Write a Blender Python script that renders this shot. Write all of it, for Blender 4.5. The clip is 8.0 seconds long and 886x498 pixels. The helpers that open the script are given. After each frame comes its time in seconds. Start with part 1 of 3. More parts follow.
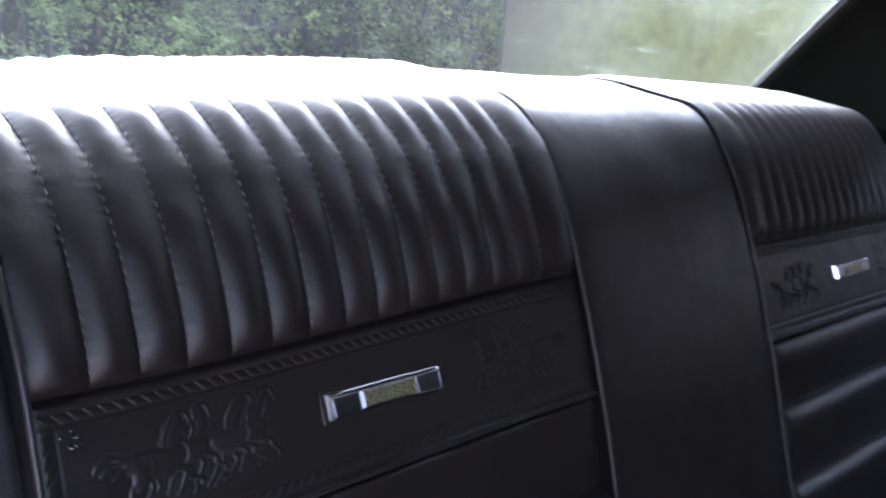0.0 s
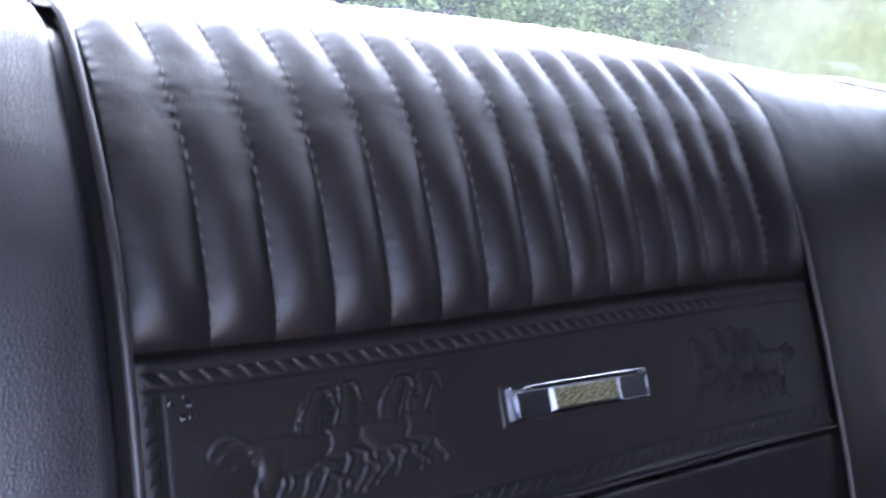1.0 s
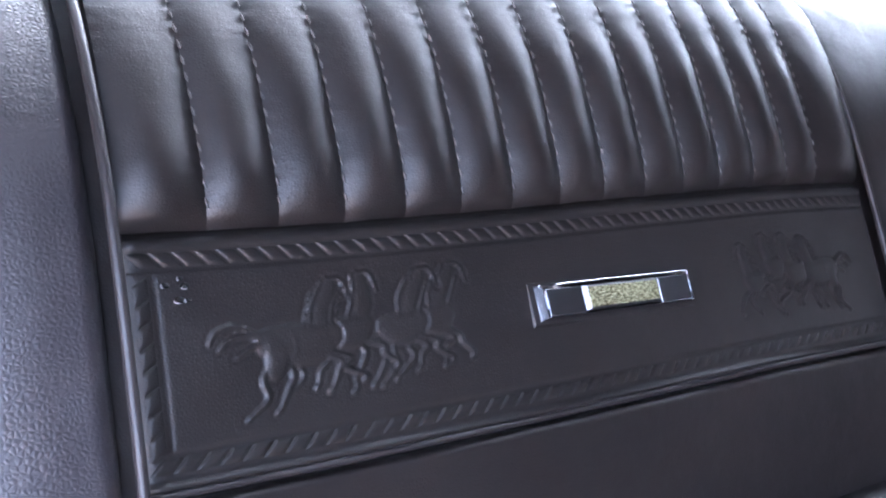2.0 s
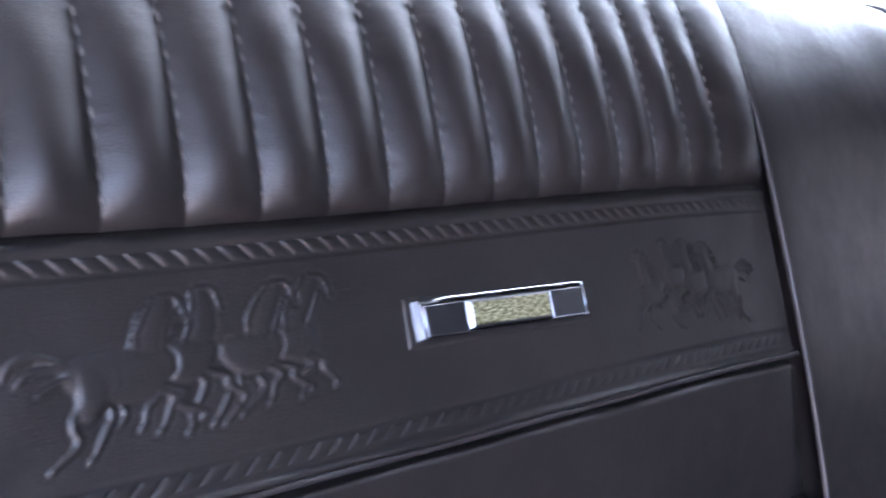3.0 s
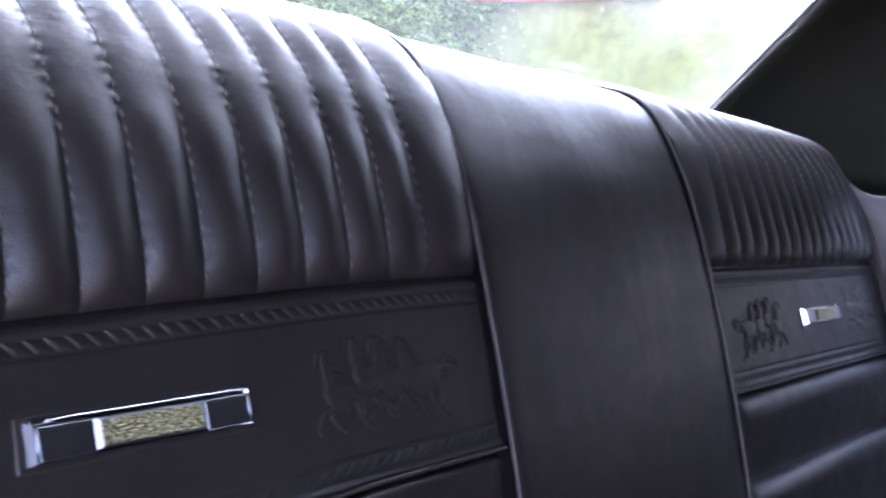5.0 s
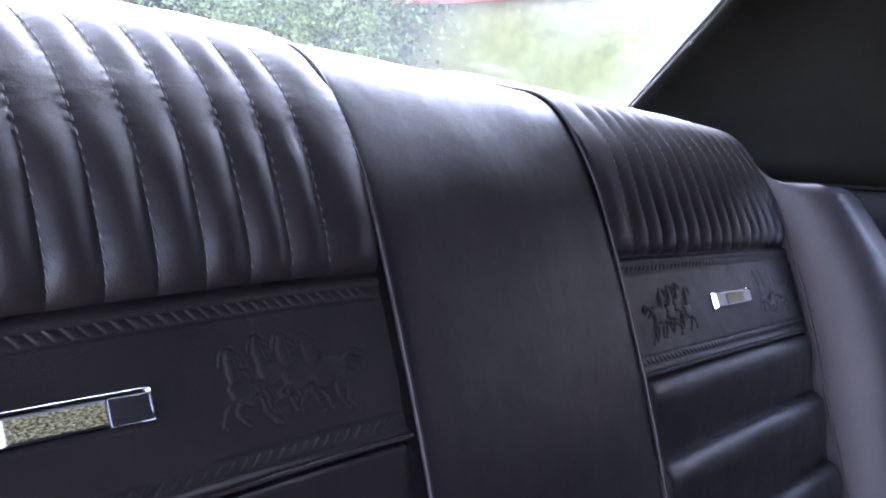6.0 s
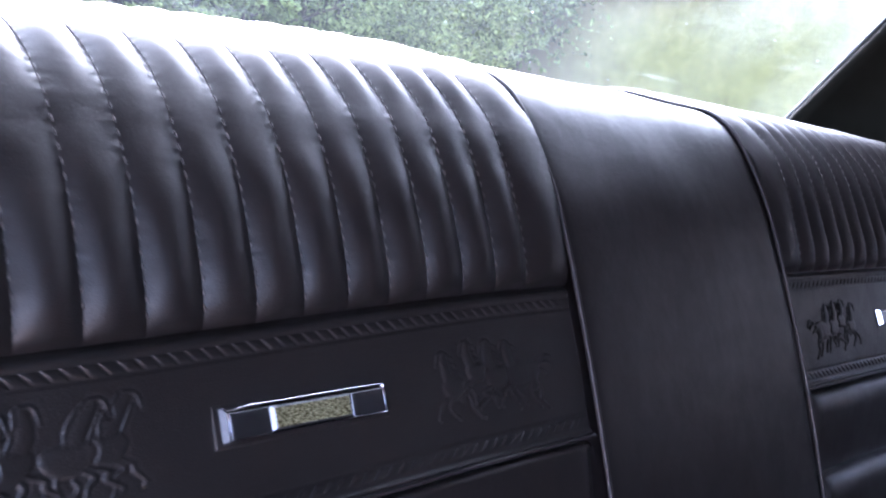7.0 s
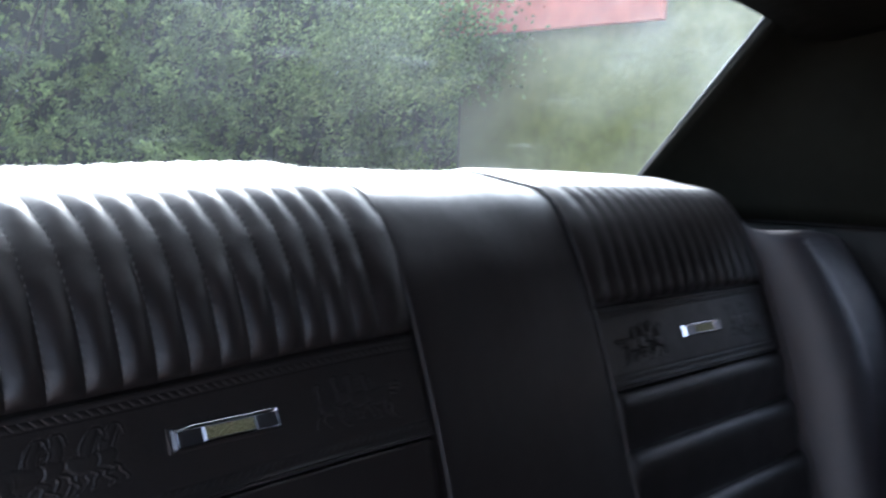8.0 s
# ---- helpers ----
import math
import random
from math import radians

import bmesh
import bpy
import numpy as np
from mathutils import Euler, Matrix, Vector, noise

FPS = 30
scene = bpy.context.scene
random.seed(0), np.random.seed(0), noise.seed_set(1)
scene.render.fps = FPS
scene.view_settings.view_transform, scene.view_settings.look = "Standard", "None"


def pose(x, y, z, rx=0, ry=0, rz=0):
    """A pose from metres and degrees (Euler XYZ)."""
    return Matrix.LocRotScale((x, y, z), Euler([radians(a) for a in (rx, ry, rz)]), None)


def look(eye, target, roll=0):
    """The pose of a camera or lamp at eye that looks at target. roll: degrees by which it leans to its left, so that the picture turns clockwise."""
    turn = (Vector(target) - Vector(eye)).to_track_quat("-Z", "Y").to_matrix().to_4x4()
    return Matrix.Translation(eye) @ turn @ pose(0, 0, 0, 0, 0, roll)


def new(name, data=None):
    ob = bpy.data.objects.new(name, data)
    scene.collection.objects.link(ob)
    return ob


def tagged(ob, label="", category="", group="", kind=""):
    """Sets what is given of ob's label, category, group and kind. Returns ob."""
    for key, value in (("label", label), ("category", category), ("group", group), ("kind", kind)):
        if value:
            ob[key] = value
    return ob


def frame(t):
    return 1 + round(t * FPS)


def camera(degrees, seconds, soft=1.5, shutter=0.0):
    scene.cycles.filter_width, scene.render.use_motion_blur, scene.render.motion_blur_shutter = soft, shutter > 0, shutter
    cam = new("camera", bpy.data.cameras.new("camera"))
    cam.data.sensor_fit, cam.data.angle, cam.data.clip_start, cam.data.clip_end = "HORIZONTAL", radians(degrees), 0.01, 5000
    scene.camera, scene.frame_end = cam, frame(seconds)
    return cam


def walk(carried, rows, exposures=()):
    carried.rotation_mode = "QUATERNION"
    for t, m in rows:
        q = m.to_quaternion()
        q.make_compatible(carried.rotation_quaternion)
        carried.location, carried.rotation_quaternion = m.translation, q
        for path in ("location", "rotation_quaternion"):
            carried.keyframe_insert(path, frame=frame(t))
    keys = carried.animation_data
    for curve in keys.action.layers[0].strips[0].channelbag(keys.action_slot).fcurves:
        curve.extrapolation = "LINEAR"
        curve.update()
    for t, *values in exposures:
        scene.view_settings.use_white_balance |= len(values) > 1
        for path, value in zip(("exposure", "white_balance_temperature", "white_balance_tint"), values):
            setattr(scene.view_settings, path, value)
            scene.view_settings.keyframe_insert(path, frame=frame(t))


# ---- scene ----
cam = camera(48.64, 8.0, soft=2.2, shutter=0.5)
PATH = [
    (0, (-0.6531, -0.3422, 0.9137), (0.0603, 0.3308, 0.7183), 4.59),
    (0.5, (-0.6222, -0.2893, 0.8838), (0.0458, 0.4374, 0.7231), 5.10),
    (1, (-0.6018, -0.2559, 0.8397), (0.0132, 0.5227, 0.7156), 4.65),
    (1.2, (-0.5973, -0.2485, 0.8269), (0.0019, 0.5408, 0.6930), 4.74),
    (2.3, (-0.5755, -0.2432, 0.7916), (0.0050, 0.5627, 0.6754), 1.13),
    (2.5, (-0.5741, -0.2292, 0.8049), (0.0347, 0.5461, 0.6367), 3.52),
    (3, (-0.5440, -0.2127, 0.8036), (0.1160, 0.5236, 0.6542), 4.42),
    (3.5, (-0.5202, -0.2251, 0.8109), (0.1633, 0.4933, 0.6817), 4.94),
    (4, (-0.5039, -0.2297, 0.8209), (0.2262, 0.4457, 0.7168), 5.85),
    (4.5, (-0.4976, -0.2341, 0.8205), (0.2509, 0.4235, 0.7348), 5.64),
    (5, (-0.4875, -0.2435, 0.8280), (0.2815, 0.3893, 0.7378), 6.27),
    (5.2, (-0.4848, -0.2494, 0.8247), (0.3007, 0.3641, 0.7444), 5.56),
    (6.3, (-0.4973, -0.2795, 0.8314), (0.3014, 0.3161, 0.7461), 4.20),
    (6.5, (-0.5118, -0.2719, 0.8305), (0.2552, 0.3627, 0.7360), 4.26),
    (7, (-0.5468, -0.2834, 0.8467), (0.1628, 0.4127, 0.7373), 5.59),
    (7.5, (-0.5981, -0.3501, 0.8646), (0.1098, 0.3486, 0.7612), 3.42),
    (8, (-0.6687, -0.5018, 0.9080), (0.0614, 0.1761, 0.8223), 1.88),
]
EXPOSURES = [(0.0, 3.65, 5450, 16), (0.5, 3.95, 5300, 20), (1.0, 4.35, 5250, 19), (2.4, 5.3, 5400, 15), (3.5, 5.0, 5350, 18), (4.5, 4.6, 5250, 19),
             (5.0, 4.5, 5300, 22), (6.5, 4.5, 5250, 22), (7.0, 4.2, 5250, 22), (7.5, 3.8, 5250, 19), (8.0, 3.0, 5450, 8)]
walk(cam, [(t, look(eye, target, roll)) for t, eye, target, roll in PATH], EXPOSURES)

# ---- world, sun, exposure ----
SUN_EL, SUN_AZ = 32.0, 28.0  # degrees; azimuth from +y (rear of the car) towards +x
world = bpy.data.worlds.new("sky")
scene.world = world
world.use_nodes = True
wn, wl = world.node_tree.nodes, world.node_tree.links
sky = wn.new("ShaderNodeTexSky")
sky.sky_type, sky.sun_disc = "NISHITA", False
sky.air_density, sky.dust_density, sky.ozone_density = 0.6, 6.0, 0.3
sky.sun_elevation, sky.sun_rotation = radians(SUN_EL), radians(SUN_AZ)
pale = wn.new("ShaderNodeHueSaturation")  # a thin high overcast takes most of the blue
pale.inputs["Saturation"].default_value = 0.5
wl.new(sky.outputs["Color"], pale.inputs["Color"])
wl.new(pale.outputs["Color"], wn["Background"].inputs["Color"])
wn["Background"].inputs["Strength"].default_value = 0.19
sun = new("sun", bpy.data.lights.new("sun", "SUN"))
sun.data.energy, sun.data.angle, sun.data.color = 1.5, radians(16.0), (1.0, 0.97, 0.93)
_d = Vector((math.sin(radians(SUN_AZ)) * math.cos(radians(SUN_EL)), math.cos(radians(SUN_AZ)) * math.cos(radians(SUN_EL)), math.sin(radians(SUN_EL))))
sun.matrix_world = look(_d * 20, (0, 0, 0))


# ---- materials ----
def material(name):
    mat = bpy.data.materials.new(name)
    mat.use_nodes = True
    return mat, mat.node_tree.nodes, mat.node_tree.links, mat.node_tree.nodes["Principled BSDF"]


def noise_node(n, l, scale, detail=4.0, rough=0.55, coords="Object"):
    tc = n.new("ShaderNodeTexCoord")
    t = n.new("ShaderNodeTexNoise")
    t.inputs["Scale"].default_value, t.inputs["Detail"].default_value, t.inputs["Roughness"].default_value = scale, detail, rough
    l.new(tc.outputs[coords], t.inputs["Vector"])
    return t


def ramp(n, l, src, stops):
    r = n.new("ShaderNodeValToRGB")
    for i, (p, c) in enumerate(stops):
        e = r.color_ramp.elements[i] if i < 2 else r.color_ramp.elements.new(p)
        e.position, e.color = p, (*c, 1)
    l.new(src, r.inputs["Fac"])
    return r


def bump_chain(n, l, bsdf, parts):
    """parts: (height socket, strength, distance), coarse to fine."""
    last = None
    for height, strength, distance in parts:
        b = n.new("ShaderNodeBump")
        b.inputs["Strength"].default_value, b.inputs["Distance"].default_value = strength, distance
        l.new(height, b.inputs["Height"])
        if last:
            l.new(last.outputs["Normal"], b.inputs["Normal"])
        last = b
    l.new(last.outputs["Normal"], bsdf.inputs["Normal"])


def vinyl(name, dark, light, rough=(0.3, 0.45), grain=0.35, grain_scale=900.0, spec=0.5, creases=0.06):
    mat, n, l, b = material(name)
    big, fine = noise_node(n, l, 9.0, 5.0), noise_node(n, l, 60.0, 4.0)
    l.new(ramp(n, l, big.outputs["Fac"], [(0.3, dark), (0.7, light)]).outputs["Color"], b.inputs["Base Color"])
    mr = n.new("ShaderNodeMapRange")
    mr.inputs["From Min"].default_value, mr.inputs["From Max"].default_value = 0.3, 0.7
    mr.inputs["To Min"].default_value, mr.inputs["To Max"].default_value = rough
    l.new(fine.outputs["Fac"], mr.inputs["Value"])
    l.new(mr.outputs["Result"], b.inputs["Roughness"])
    tc = n.new("ShaderNodeTexCoord")
    vor = n.new("ShaderNodeTexVoronoi")
    vor.feature = "DISTANCE_TO_EDGE"
    vor.inputs["Scale"].default_value = grain_scale
    l.new(tc.outputs["Object"], vor.inputs["Vector"])
    soft = noise_node(n, l, 45.0, 3.0)
    fold, crease = n.new("ShaderNodeMapping"), noise_node(n, l, 330.0, 2.0)
    fold.inputs["Scale"].default_value = (0.22, 1.0, 1.0)
    l.new(tc.outputs["Object"], fold.inputs["Vector"])
    l.new(fold.outputs["Vector"], crease.inputs["Vector"])
    bump_chain(n, l, b, [(soft.outputs["Fac"], 0.14, 0.004), (crease.outputs["Fac"], creases, 0.0014), (vor.outputs["Distance"], grain, 0.0006)])
    b.inputs["Specular IOR Level"].default_value = spec
    return mat


def plain(name, color, rough=0.5, metal=0.0, var=0.15, scale=30.0, bump=0.1, dist=0.001):
    mat, n, l, b = material(name)
    t = noise_node(n, l, scale, 5.0)
    lo, hi = [c * (1 - var) for c in color], [min(1, c * (1 + var)) for c in color]
    l.new(ramp(n, l, t.outputs["Fac"], [(0.3, lo), (0.7, hi)]).outputs["Color"], b.inputs["Base Color"])
    b.inputs["Roughness"].default_value, b.inputs["Metallic"].default_value = rough, metal
    if bump:
        bump_chain(n, l, b, [(t.outputs["Fac"], bump, dist)])
    return mat


VINYL = vinyl("black_vinyl", (0.0135, 0.0113, 0.0109), (0.0190, 0.0160, 0.0152), (0.36, 0.48), grain=0.22, spec=0.5)
VINYL_EMBOSSED = vinyl("black_embossed_vinyl", (0.0130, 0.0112, 0.0106), (0.0190, 0.0165, 0.0155), (0.38, 0.5), 0.25, spec=0.48, creases=0.03)
VINYL_GRAIN = vinyl("pebbled_black_vinyl", (0.020, 0.0175, 0.021), (0.030, 0.0265, 0.031), (0.42, 0.54), 0.45, 640.0, spec=0.8)
PIPING = vinyl("piping_vinyl", (0.024, 0.021, 0.021), (0.034, 0.030, 0.030), (0.34, 0.46), 0.2, spec=0.5)
THREAD = plain("black_thread", (0.115, 0.11, 0.108), 0.85, scale=300)
TRIM = vinyl("dark_trim_vinyl", (0.010, 0.010, 0.010), (0.016, 0.016, 0.015), (0.55, 0.7), 0.3, 700, spec=0.2)
FINISHER = vinyl("finisher_vinyl", (0.04, 0.04, 0.044), (0.06, 0.06, 0.066), (0.35, 0.5), 0.2, 700)
HEADLINER = vinyl("headliner_cloth", (0.006, 0.0058, 0.004), (0.010, 0.0096, 0.0065), (0.75, 0.9), 0.2, 500, spec=0.1)
RUBBER = plain("black_rubber", (0.012, 0.012, 0.013), 0.8)
CHROME = plain("chrome", (0.60, 0.59, 0.64), 0.07, 1.0, 0.04, 40, 0.02, 0.0005)
# two darkened copies of the chrome; their colour imitates dim reflections
DIMMED_CHROME = plain("dimmed_chrome", (0.30, 0.31, 0.34), 0.16, 1.0, 0.08, 60, 0.02, 0.0005)
DULLED_CHROME = plain("dulled_chrome", (0.27, 0.27, 0.29), 0.36, 1.0, 0.08, 60, 0.02, 0.0005)
CARPET = plain("black_carpet", (0.02, 0.02, 0.021), 0.95, scale=200, bump=0.5, dist=0.004)


def stipple():
    mat, n, l, b = material("gold_stippled_metal")
    t = noise_node(n, l, 1500.0, 2.0)
    tc, grain = n.new("ShaderNodeTexCoord"), n.new("ShaderNodeMapping")
    grain.inputs["Rotation"].default_value, grain.inputs["Scale"].default_value = (0, 0.35, 0), (0.38, 1.0, 1.0)
    l.new(tc.outputs["Object"], grain.inputs["Vector"])
    l.new(grain.outputs["Vector"], t.inputs["Vector"])
    l.new(ramp(n, l, t.outputs["Fac"], [(0.40, (0.10, 0.09, 0.03)), (0.60, (0.66, 0.63, 0.39))]).outputs["Color"], b.inputs["Base Color"])
    b.inputs["Metallic"].default_value, b.inputs["Roughness"].default_value = 0.9, 0.35
    bump_chain(n, l, b, [(t.outputs["Fac"], 0.8, 0.0012)])
    return mat


GOLD = stipple()


def glass_pane():
    """Clear glass with a thin film of dust that the sun lights; its gradients paint in glare and haze."""
    mat, n, l, b = material("dusty_hazed_glass")
    out = n["Material Output"]
    clear, dust, gloss = (n.new("ShaderNodeBsdf" + k) for k in ("Transparent", "Translucent", "Glossy"))
    clear.inputs["Color"].default_value = (0.93, 0.96, 0.93, 1)
    dust.inputs["Color"].default_value = (0.74, 0.82, 0.84, 1)
    gloss.inputs["Roughness"].default_value = 0.02
    cloud = noise_node(n, l, 5.0, 5.0)
    film = ramp(n, l, cloud.outputs["Fac"], [(0.3, (0.15, 0.15, 0.15)), (0.72, (1.1, 1.1, 1.1))])
    place, sep, across = n.new("ShaderNodeTexCoord"), n.new("ShaderNodeSeparateXYZ"), n.new("ShaderNodeMapRange")
    l.new(place.outputs["Object"], sep.inputs["Vector"])
    l.new(sep.outputs["X"], across.inputs["Value"])
    # film made denser towards +x to imitate the stronger sun glare there
    across.inputs["From Min"].default_value, across.inputs["From Max"].default_value = 0.0, 0.5
    across.inputs["To Min"].default_value, across.inputs["To Max"].default_value = 0.019, 0.037
    mul = n.new("ShaderNodeMath")
    mul.operation = "MULTIPLY"
    upper, thick = n.new("ShaderNodeMapRange"), n.new("ShaderNodeMath")  # haze painted in: a denser film towards the top edge
    upper.inputs["From Min"].default_value, upper.inputs["From Max"].default_value = 0.96, 1.14
    upper.inputs["To Min"].default_value, upper.inputs["To Max"].default_value = 0.75, 2.3
    thick.operation = "MULTIPLY"
    l.new(sep.outputs["Z"], upper.inputs["Value"])
    l.new(film.outputs["Color"], thick.inputs[0])
    l.new(upper.outputs["Result"], thick.inputs[1])
    l.new(thick.outputs["Value"], mul.inputs[0])
    l.new(across.outputs["Result"], mul.inputs[1])
    flat, cell = n.new("ShaderNodeMapping"), n.new("ShaderNodeTexVoronoi")
    flat.inputs["Rotation"].default_value = (0, 0.5, 0)
    flat.inputs["Scale"].default_value = (0.45, 1.0, 1.2)
    cell.inputs["Scale"].default_value = 62.0
    l.new(place.outputs["Object"], flat.inputs["Vector"])
    l.new(flat.outputs["Vector"], cell.inputs["Vector"])
    near, some, spot = (n.new("ShaderNodeMath") for _ in range(3))
    near.operation, some.operation, spot.operation = "LESS_THAN", "GREATER_THAN", "MULTIPLY"
    l.new(cell.outputs["Distance"], near.inputs[0])
    near.inputs[1].default_value = 0.026
    pick = n.new("ShaderNodeSeparateColor")
    l.new(cell.outputs["Color"], pick.inputs["Color"])
    l.new(pick.outputs["Red"], some.inputs[0])
    some.inputs[1].default_value = 0.35
    l.new(near.outputs["Value"], spot.inputs[0])
    l.new(some.outputs["Value"], spot.inputs[1])
    wipe, smear = n.new("ShaderNodeMapping"), noise_node(n, l, 9.0, 3.0)
    wipe.inputs["Rotation"].default_value, wipe.inputs["Scale"].default_value = (0, -0.6, 0), (1.0, 1.0, 9.0)
    l.new(place.outputs["Object"], wipe.inputs["Vector"])
    l.new(wipe.outputs["Vector"], smear.inputs["Vector"])
    trail, total = ramp(n, l, smear.outputs["Fac"], [(0.60, (0, 0, 0)), (0.72, (0.8, 0.8, 0.8))]), n.new("ShaderNodeMath")
    total.operation = "MULTIPLY_ADD"
    l.new(trail.outputs["Color"], total.inputs[0])
    l.new(across.outputs["Result"], total.inputs[1])
    l.new(mul.outputs["Value"], total.inputs[2])
    add = n.new("ShaderNodeMath")
    add.operation = "ADD"
    l.new(total.outputs["Value"], add.inputs[0])
    l.new(spot.outputs["Value"], add.inputs[1])
    mix, top, fr = n.new("ShaderNodeMixShader"), n.new("ShaderNodeMixShader"), n.new("ShaderNodeFresnel")
    fr.inputs["IOR"].default_value = 1.25
    l.new(add.outputs["Value"], mix.inputs["Fac"])
    l.new(clear.outputs["BSDF"], mix.inputs[1])
    l.new(dust.outputs["BSDF"], mix.inputs[2])
    l.new(fr.outputs["Fac"], top.inputs["Fac"])
    l.new(mix.outputs["Shader"], top.inputs[1])
    l.new(gloss.outputs["BSDF"], top.inputs[2])
    l.new(top.outputs["Shader"], out.inputs["Surface"])
    n.remove(b)
    return mat


GLASS = glass_pane()


def leaf_material():
    mat, n, l, b = material("hedge_leaf")
    g = n.new("ShaderNodeNewGeometry")
    patch = noise_node(n, l, 5.0, 4.0)
    tone = n.new("ShaderNodeMath")
    tone.operation, tone.use_clamp = "MULTIPLY_ADD", True
    tone.inputs[1].default_value = 0.5
    shift = n.new("ShaderNodeMapRange")
    shift.inputs["From Min"].default_value, shift.inputs["From Max"].default_value = 0.35, 0.65
    shift.inputs["To Min"].default_value, shift.inputs["To Max"].default_value = -0.06, 0.58
    l.new(patch.outputs["Fac"], shift.inputs["Value"])
    l.new(g.outputs["Random Per Island"], tone.inputs[0])
    l.new(shift.outputs["Result"], tone.inputs[2])
    l.new(ramp(n, l, tone.outputs["Value"], [(0.0, (0.045, 0.055, 0.025)), (0.45, (0.13, 0.17, 0.065)), (1.0, (0.42, 0.52, 0.19))]).outputs["Color"], b.inputs["Base Color"])
    b.inputs["Roughness"].default_value = 0.5
    b.inputs["Specular IOR Level"].default_value = 0.3
    tr, mx = n.new("ShaderNodeBsdfTranslucent"), n.new("ShaderNodeMixShader")
    l.new(b.inputs["Base Color"].links[0].from_socket, tr.inputs["Color"])
    mx.inputs["Fac"].default_value = 0.36
    l.new(b.outputs["BSDF"], mx.inputs[1])
    l.new(tr.outputs["BSDF"], mx.inputs[2])
    l.new(mx.outputs["Shader"], n["Material Output"].inputs["Surface"])
    return mat


LEAF = leaf_material()
BARK = plain("bark", (0.07, 0.062, 0.045), 0.9, scale=25, var=0.4, bump=0.6, dist=0.01)
# shade behind the leaves, put in as a near-black colour
HEDGE_SHADE = plain("painted_hedge_shade", (0.02, 0.022, 0.016), 0.95, scale=25, var=0.5, bump=0.6, dist=0.01)
WARM_GROUND = plain("warm_bounce_ground", (0.32, 0.240, 0.205), 0.9, scale=14, var=0.4, bump=0.6, dist=0.02)


def mossy():
    mat, n, l, b = material("mossy_green_plaster")
    t, u = noise_node(n, l, 1.6, 6.0, 0.65), noise_node(n, l, 14.0, 5.0, 0.6)
    a = ramp(n, l, t.outputs["Fac"], [(0.3, (0.15, 0.16, 0.055)), (0.5, (0.21, 0.22, 0.083)), (0.72, (0.29, 0.285, 0.125))])
    c = ramp(n, l, u.outputs["Fac"], [(0.3, (0.7, 0.7, 0.7)), (0.7, (1.15, 1.15, 1.1))])
    m = n.new("ShaderNodeMix")
    m.data_type, m.blend_type = "RGBA", "MULTIPLY"
    m.inputs[0].default_value = 1.0
    l.new(a.outputs["Color"], m.inputs[6])
    l.new(c.outputs["Color"], m.inputs[7])
    tc, sep, along, tint = n.new("ShaderNodeTexCoord"), n.new("ShaderNodeSeparateXYZ"), n.new("ShaderNodeMapRange"), n.new("ShaderNodeMix")
    l.new(tc.outputs["Object"], sep.inputs["Vector"])
    l.new(sep.outputs["X"], along.inputs["Value"])
    along.inputs["From Min"].default_value, along.inputs["From Max"].default_value = 0.0, 0.7
    tint.data_type = "RGBA"
    tint.inputs[6].default_value = (0.135, 0.130, 0.075, 1)
    l.new(along.outputs["Result"], tint.inputs[0])
    l.new(m.outputs[2], tint.inputs[7])
    fade, greyed = n.new("ShaderNodeMapRange"), n.new("ShaderNodeMix")  # unseen far length turned grey so that the seat reflects less green
    fade.inputs["From Min"].default_value, fade.inputs["From Max"].default_value = 2.3, 3.6
    greyed.data_type = "RGBA"
    greyed.inputs[7].default_value = (0.25, 0.235, 0.215, 1)
    l.new(sep.outputs["X"], fade.inputs["Value"])
    l.new(fade.outputs["Result"], greyed.inputs[0])
    l.new(tint.outputs[2], greyed.inputs[6])
    l.new(greyed.outputs[2], b.inputs["Base Color"])
    b.inputs["Roughness"].default_value = 0.9
    bump_chain(n, l, b, [(t.outputs["Fac"], 0.3, 0.03), (u.outputs["Fac"], 0.5, 0.01)])
    return mat


MOSSY = mossy()
RED = plain("red_painted_board", (0.50, 0.16, 0.12), 0.7, scale=8, var=0.2, bump=0.3, dist=0.005)


# ---- building helpers ----
def part(name, geo, mat, parent=None, label="", smooth=True):
    """Links vertices and faces as one mesh object, under a thing or a part."""
    verts, faces = geo
    me = bpy.data.meshes.new(name)
    me.from_pydata([tuple(v) for v in verts], [], [tuple(f) for f in faces])
    me.validate()
    if smooth:
        me.shade_smooth()
    me.materials.append(mat)
    ob = new(name, me)
    if parent:
        ob.parent = parent
    if label:
        ob["label"] = label
    return ob


def grid_faces(nu, nv, close_u=False, flip=False):
    """Faces of nu x nv vertices laid out row by row (v fastest)."""
    out = []
    for i in range(nu if close_u else nu - 1):
        for j in range(nv - 1):
            a, b, c, d = i * nv + j, ((i + 1) % nu) * nv + j, ((i + 1) % nu) * nv + j + 1, i * nv + j + 1
            out.append((a, d, c, b) if flip else (a, b, c, d))
    return out


def join(*geos):
    verts, faces = [], []
    for v, f in geos:
        k = len(verts)
        verts += [tuple(p) for p in v]
        faces += [tuple(i + k for i in q) for q in f]
    return verts, faces


